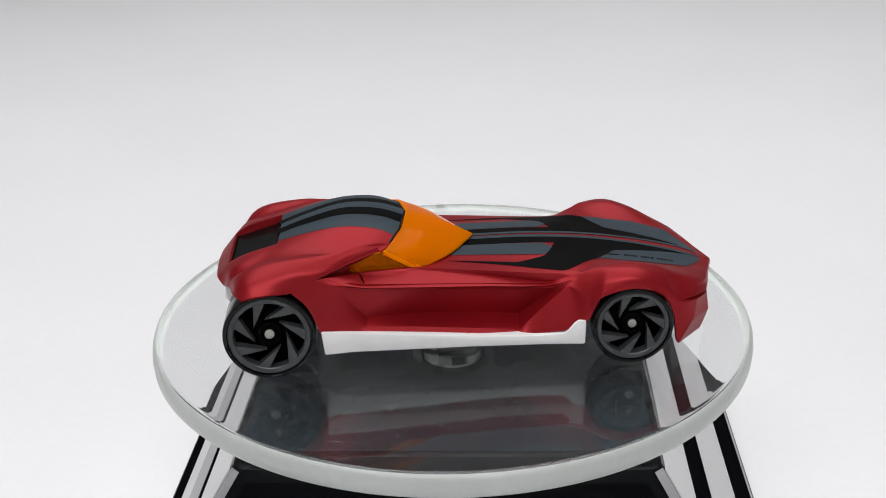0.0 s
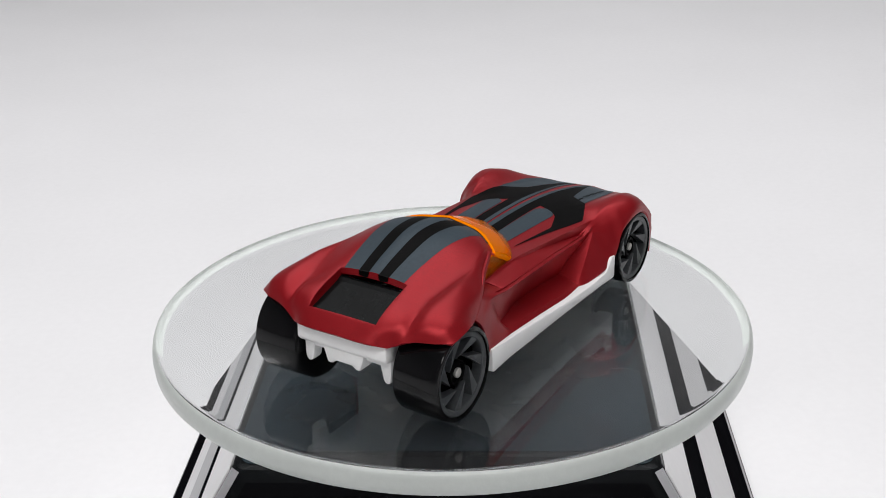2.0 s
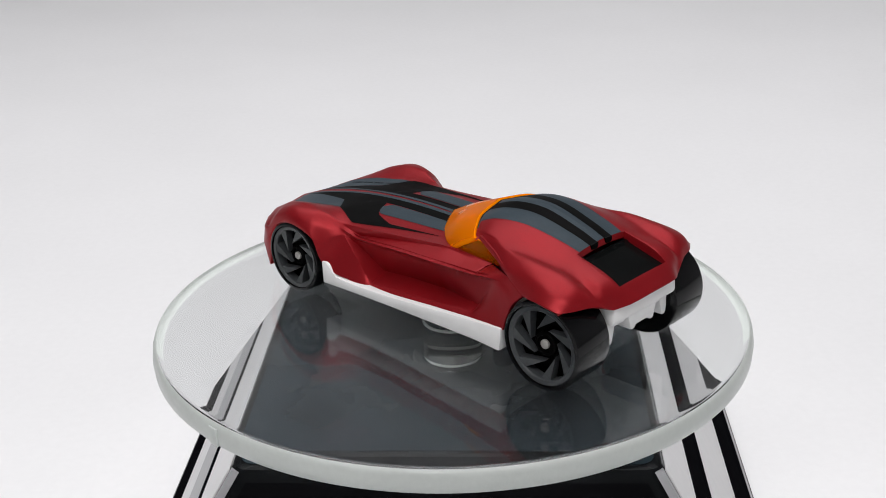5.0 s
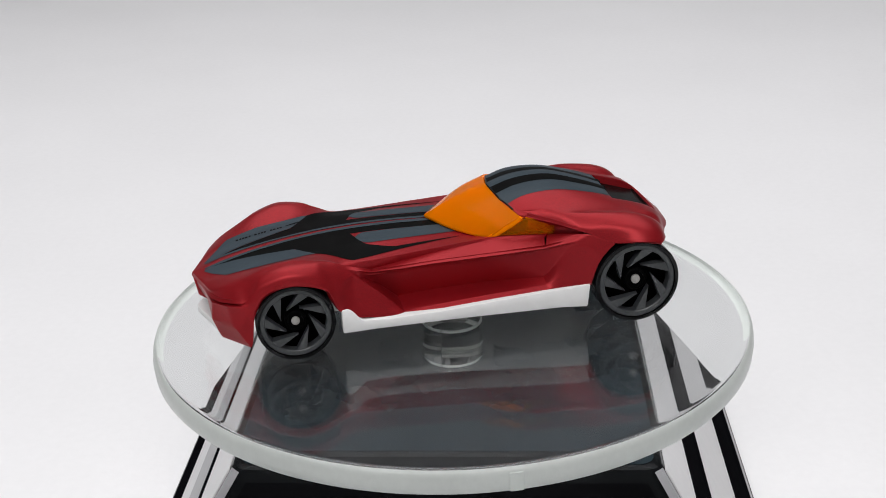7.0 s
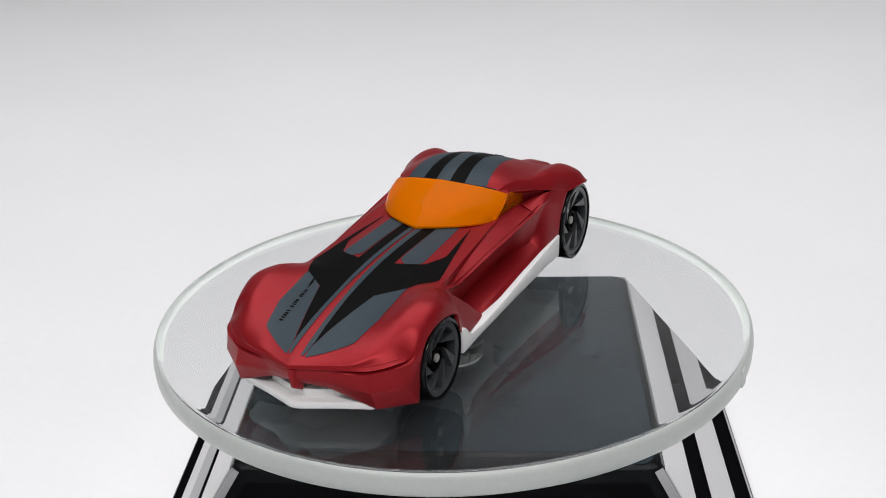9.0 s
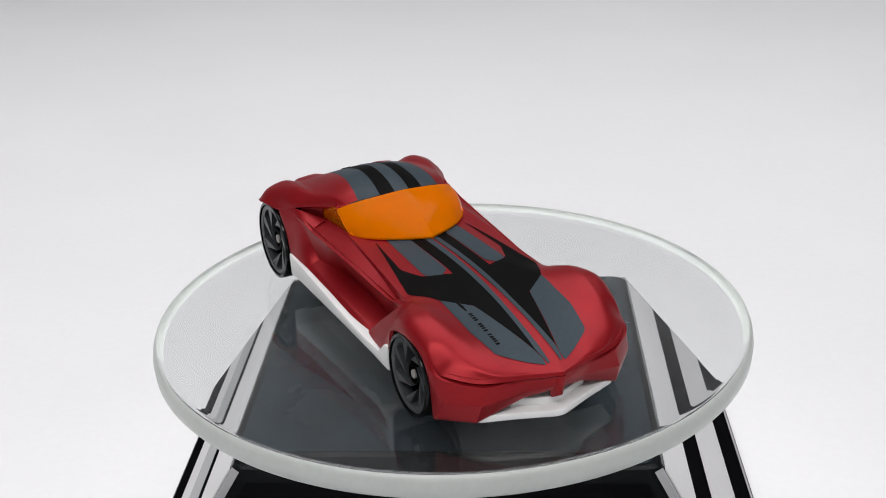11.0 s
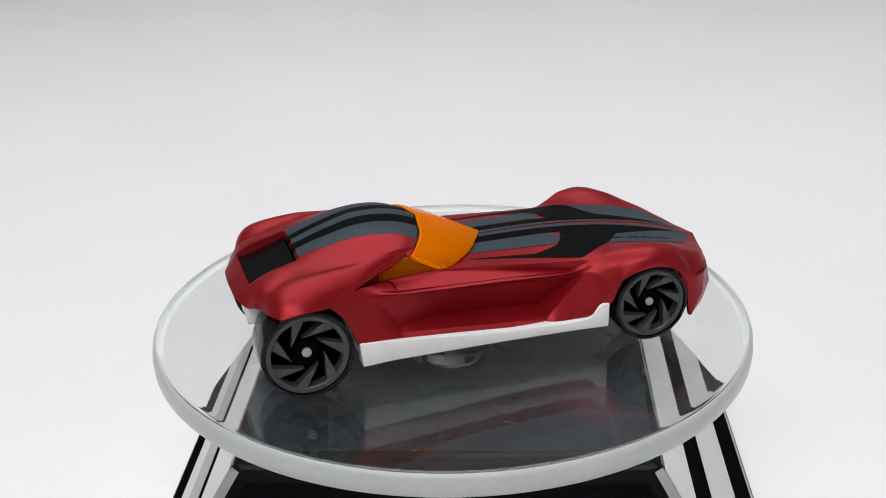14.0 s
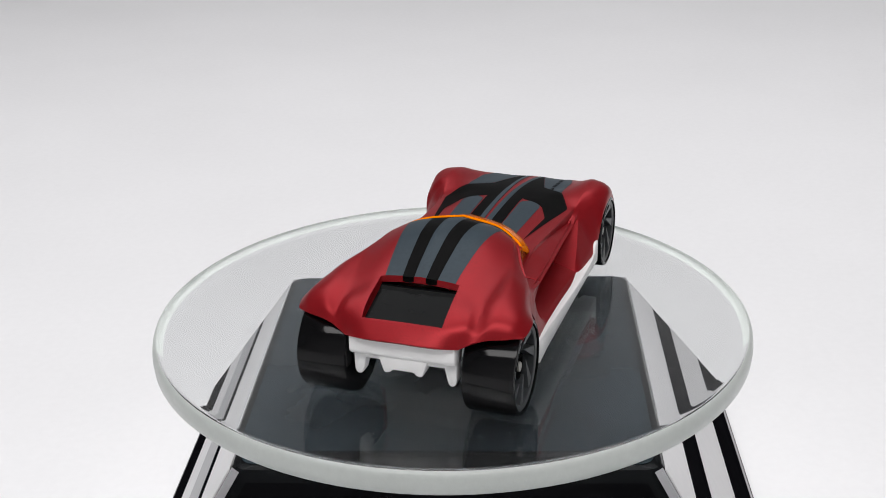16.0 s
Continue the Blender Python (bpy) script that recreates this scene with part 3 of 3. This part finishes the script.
def vent():
    """The recessed black vent in the tail deck."""
    bm = bmesh.new()
    top = [(-24.62, -5.6, 16.78), (-24.62, 5.6, 16.78), (-31.9, 5.55, 13.93), (-31.9, -5.55, 13.93)]
    low = [(-24.8, -5.4, 15.0), (-24.8, 5.4, 15.0), (-31.85, 5.4, 13.1), (-31.85, -5.4, 13.1)]
    a, b = [bm.verts.new(p) for p in top], [bm.verts.new(p) for p in low]
    for k in (1, 2, 3):
        bm.faces.new((a[k], b[k], b[(k + 1) % 4], a[(k + 1) % 4]))
    part("vent_wall", bm, RED, car, smooth=0)
    # the printed edge of the roof over the vent
    bm = bmesh.new()
    ys = np.linspace(-5.55, 5.55, 13)
    rim = [bm.verts.new((-24.46 - 0.17 * (y / 5.55) ** 2, y, 17.2 - 0.42 * (y / 5.55) ** 2)) for y in ys]
    sill = [bm.verts.new((-24.72, y, 16.35 - 0.42 * (y / 5.55) ** 2)) for y in ys]
    for k in range(12):
        bm.faces.new((rim[k], sill[k], sill[k + 1], rim[k + 1]))
    part("roof_edge", bm, RED, car)
    for sd in (1, -1):
        bm = bmesh.new()
        prism(bm, [(sd * 0.85, 17.22), (sd * 2.45, 17.14), (sd * 2.4, 16.5), (sd * 2.0, 16.35), (sd * 1.2, 16.35), (sd * 0.9, 16.5)], "x", -24.74, -24.45)
        part("stripe", bm, BLACK_INK, car, "black printed stripe end", smooth=0)
    bm = bmesh.new()
    prism(bm, [(-24.78, 15.75), (-25.2, 15.7), (-25.75, 15.35), (-31.45, 13.6), (-31.6, 13.78), (-31.84, 13.7), (-31.84, 12.6), (-24.75, 14.0)], "y", -5.44, 5.44)
    part("vent", bm, VENT_BLACK, car, "black recessed tail vent", smooth=0)


vent()


def cabin():
    """An added black slab under the amber glass: imitates the shade inside the cabin."""
    bm = bmesh.new()
    prism(bm, [(-15.0, -9.6), (-4.9, -8.7), (-1.6, -6.6), (1.0, -3.0), (1.8, 0), (1.0, 3.0), (-1.6, 6.6), (-4.9, 8.7), (-15.0, 9.6)], "z", 13.3, 14.25, 0.1)
    part("cabin_shade", bm, BLACK_INK, car, "black slab in place of the shade inside the cabin", smooth=0)


cabin()


def windshield():
    top = [(-5.85, 0, 18.75), (-6.7, 5.2, 18.15), (-8.1, 8.0, 17.3), (-9.25, 9.6, 16.5)]
    mid = [(-0.9, 0, 16.85), (-2.7, 5.1, 16.55), (-4.9, 8.2, 15.85), (-6.7, 9.75, 15.25)]
    low = [(4.0, 0, 14.4), (1.1, 4.8, 14.1), (-1.9, 7.8, 13.8), (-4.4, 9.3, 13.6)]
    G = loft([[t[k] for t in (top, mid, low)] for k in range(4)], [[0.9] * 3, [0] * 3, [0] * 3, [0] * 3], 8, 5)
    roof = [(-9.25, 9.55, 16.65), (-11.8, 9.9, 16.3), (-14.2, 10.2, 15.7)]
    base = [(-4.4, 9.3, 13.6), (-9.5, 9.6, 13.6), (-14.2, 10.0, 13.65)]
    S = loft([roof, base], [[0] * 3, [0] * 3], 6, 6)
    bm = bmesh.new()
    for side in (1, -1):
        skin(bm, G, side)
    bmesh.ops.remove_doubles(bm, verts=bm.verts[:], dist=0.01)
    ob = part("windshield", bm, AMBER, car, "transparent amber plastic windshield", smooth=25, extra=(AMBER_EDGE_GLOW,))
    mod = ob.modifiers.new("thickness", "SOLIDIFY")
    mod.thickness, mod.offset, mod.material_offset_rim = 0.9 * MM, 0, 1
    edge = ob.modifiers.new("edge", "BEVEL")
    edge.width, edge.segments, edge.limit_method, edge.angle_limit = 0.16 * MM, 2, "ANGLE", radians(40)
    # Added ribs draw the bright corner line in milky amber.
    for side in (1, -1):
        bm = bmesh.new()
        rib = [(-9.3, 9.62, 16.55), (-6.75, 9.78, 15.2), (-4.35, 9.45, 13.7)]
        rings = [[bm.verts.new((x + dx, side * (y + dy), z + dz)) for dx, dy, dz in ((-0.3, 0.1, -0.3), (0.1, 0.28, -0.1), (0.35, 0.1, 0.35), (0.0, -0.3, 0.1))] for x, y, z in rib]
        for p, q in zip(rings, rings[1:]):
            for k in range(4):
                bm.faces.new((p[k], p[(k + 1) % 4], q[(k + 1) % 4], q[k]))
        bm.faces.new(rings[0]), bm.faces.new(rings[-1][::-1])
        bmesh.ops.recalc_face_normals(bm, faces=bm.faces[:])
        part("edge_glow_rib", bm, AMBER_EDGE_GLOW, car, "milky amber corner rib imitating the bright edge", smooth=50)
        bm = bmesh.new()
        skin(bm, S, side)
        ob = part("side_window", bm, AMBER_THIN, car, "transparent amber plastic side window", smooth=25, extra=(AMBER_EDGE_GLOW,))
        mod = ob.modifiers.new("thickness", "SOLIDIFY")
        mod.thickness, mod.offset, mod.material_offset_rim = 0.6 * MM, 0, 1


windshield()


def chassis():
    bm = bmesh.new()
    box(bm, -20.0, 34.0, -7.6, 7.6, 3.4, 9.2, 0.3)
    box(bm, -29.5, -20.0, -6.6, 6.6, 8.2, 11.0, 0.3)
    box(bm, -18.0, 18.6, -12.3, 12.3, 3.4, 4.7, 0.3)
    pan = part("chassis", bm, WHITE_PLASTIC, car, "white plastic chassis")
    for side in (1, -1):
        bm = bmesh.new()
        poly = [(-18.6, 6.9), (-18.2, 3.2), (-14, 3.5), (2, 3.55), (14, 3.4), (19.1, 3.2), (19.2, 7.0), (18.2, 7.0), (17.6, 6.6), (16.6, 5.5), (16, 5.1),
                (12, 4.9), (4, 5.2), (-4, 5.85), (-12, 6.45), (-17, 6.8)]
        prism(bm, poly, "y", 12.6 * side, 15.1 * side, 0.25)
        part("sill", bm, WHITE_PLASTIC, car, "white plastic side sill")
    # front splitter: a shallow V
    bm = bmesh.new()
    prism(bm, [(33.0, -11.0), (36.6, -10.3), (38.4, -5.2), (40.3, -0.6), (40.3, 0.6), (38.4, 5.2), (36.6, 10.3), (33.0, 11.0)], "z", 2.5, 3.6, 0.3)
    prism(bm, [(33.0, -6.5), (36.2, -6.0), (38.4, -1.0), (38.4, 1.0), (36.2, 6.0), (33.0, 6.5)], "z", 3.5, 4.7, 0.2)
    part("splitter", bm, WHITE_PLASTIC, car, "white plastic front splitter")
    # tail bumper: a shelf, two blunt legs and a stepped middle
    bm = bmesh.new()
    prism(bm, [(-32.5, 11.4), (-32.6, 9.2), (-32.1, 8.6), (-29.2, 8.6), (-29.2, 11.4)], "y", -7.45, 7.45, 0.3)
    prism(bm, [(-7.3, 9.2), (-6.2, 7.6), (6.2, 7.6), (7.3, 9.2)], "x", -31.2, -29.3, 0.2)
    prism(bm, [(-3.6, 9.1), (-2.9, 6.9), (-2.7, 6.3), (-1.9, 6.3), (-1.5, 6.8), (1.5, 6.8), (1.9, 6.3), (2.7, 6.3), (2.9, 6.9), (3.6, 9.1)], "x", -32.1, -29.5, 0.22)
    for sd in (1, -1):
        prism(bm, [(sd * 7.3, 9.2), (sd * 7.25, 6.0), (sd * 7.1, 5.4), (sd * 6.75, 5.1), (sd * 6.35, 5.1), (sd * 6.0, 5.4), (sd * 5.8, 6.2), (sd * 5.5, 7.7), (sd * 5.2, 9.2)], "x", -31.3, -29.3, 0.28)
    part("tail_bumper", bm, WHITE_PLASTIC, car, "white plastic tail bumper")


chassis()


def wheel(x, z, r, width, face, side):
    """A wide tyre with seven slanting blades round a bare axle end."""
    bm = bmesh.new()
    w, ri = width, 0.90 * r
    prof = [(0.0, 0.0), (ri - 0.15, 0.0), (ri - 0.15, w - 0.9), (ri, w - 0.25), (ri + 0.05, w), (r - 0.28, w), (r - 0.06, w - 0.12), (r, w - 0.4), (r, 0.45),
            (r - 0.1, 0.15), (r - 0.45, -0.05), (1.5, -0.05), (0, -0.05)]
    prof = [(0.0, w - 3.3), (ri - 0.1, w - 3.3)] + prof[3:]
    lathe(bm, prof, 72, axis="y", mats=[1, 1, 1] + [0] * (len(prof) - 4))
    m = shift(x, side * (face - width), z) @ Matrix.Diagonal((1, side, 1, 1))
    ob = part("wheel", bm, TYRE, car, "wide glossy black tyre", smooth=30, m=m, extra=(RIM_DARK,))
    if side < 0:
        ob.data.flip_normals()
    bm = bmesh.new()
    lathe(bm, [(0.77 * r, w - 1.9), (0.77 * r, w - 0.42), (0.79 * r, w - 0.3), (0.88 * r, w - 0.2), (0.905 * r, w - 0.35), (0.905 * r, w - 1.9)], 72, axis="y", closed=True)
    part("rim", bm, BLADE, ob, "dark grey rim ring", smooth=30)
    base = rim_blade(r, w, side)
    for k in range(7):
        c = new("spoke", base)
        c.parent = ob
        c.matrix_basis = Matrix.Rotation(2 * math.pi * (k + 0.2) / 7, 4, "Y")
    bm = bmesh.new()
    lathe(bm, [(0, w - 3.2), (0.27 * r, w - 3.2), (0.27 * r, w - 1.15), (0.25 * r, w - 1.0), (0.20 * r, w - 1.0), (0.185 * r, w - 1.3), (0, w - 1.3)], 36, axis="y")
    part("hub", bm, RIM_DARK, ob, "black hub ring", smooth=30)
    bm = bmesh.new()
    lathe(bm, [(0, w - 1.6), (0.105 * r, w - 1.6), (0.105 * r, w - 0.95), (0.095 * r, w - 0.9), (0, w - 0.89)], 24, axis="y")
    part("axle_end", bm, AXLE, ob, "bare steel axle end", smooth=40)
    return ob


BLADES = {}


def rim_blade(r, w, side):
    if (r, side) in BLADES:
        return BLADES[r, side]
    bm = bmesh.new()
    arc = [(0.79 * r * math.cos(a), 0.79 * r * math.sin(a)) for a in np.linspace(0, radians(19), 6)]
    tip = [(0.36 * r * math.cos(radians(62)), 0.36 * r * math.sin(radians(62))), (0.37 * r * math.cos(radians(55)), 0.37 * r * math.sin(radians(55)))]
    n = len(arc) + len(tip)
    arc, tip = [(-side * x, z) for x, z in arc], [(-side * x, z) for x, z in tip]
    top = [bm.verts.new((x, w - 0.40, z)) for x, z in arc] + [bm.verts.new((x, w - 0.85, z)) for x, z in tip]
    low = [bm.verts.new((x, w - 1.9, z)) for x, z in arc + tip]
    bm.faces.new(top), bm.faces.new(low[::-1])
    for k in range(n):
        bm.faces.new((top[k], low[k], low[(k + 1) % n], top[(k + 1) % n]))
    bmesh.ops.recalc_face_normals(bm, faces=bm.faces[:])
    for v in bm.verts:
        v.co *= MM
    me = bpy.data.meshes.new("spoke")
    bm.to_mesh(me)
    bm.free()
    me.materials.append(BLADE)
    BLADES[r, side] = me
    return me


for side in (1, -1):
    wheel(25.9, 5.86, 5.86, 5.2, 15.4, side)
    wheel(-25.9, 6.58, 6.58, 7.2, 15.3, side)


# ---- what turns: the disc, and the car that stands on it ----
RATE, HEADING = 26.758, 2.705


def motions():
    tilt = pose(0, 0, 0, 0.39, 0.372, 0)
    on_disc = pose(0, 0, 0, 0, 0, HEADING) @ shift(-0.96, -4.34, 0.02)
    times = [0.5 * k for k in range(33)]
    walk(disc, [(t, pose(0, 0, 0, 0, 0, RATE * t) @ tilt) for t in times])
    walk(car, [(t, pose(0, 0, 0, 0, 0, RATE * t) @ tilt @ on_disc) for t in times])


motions()
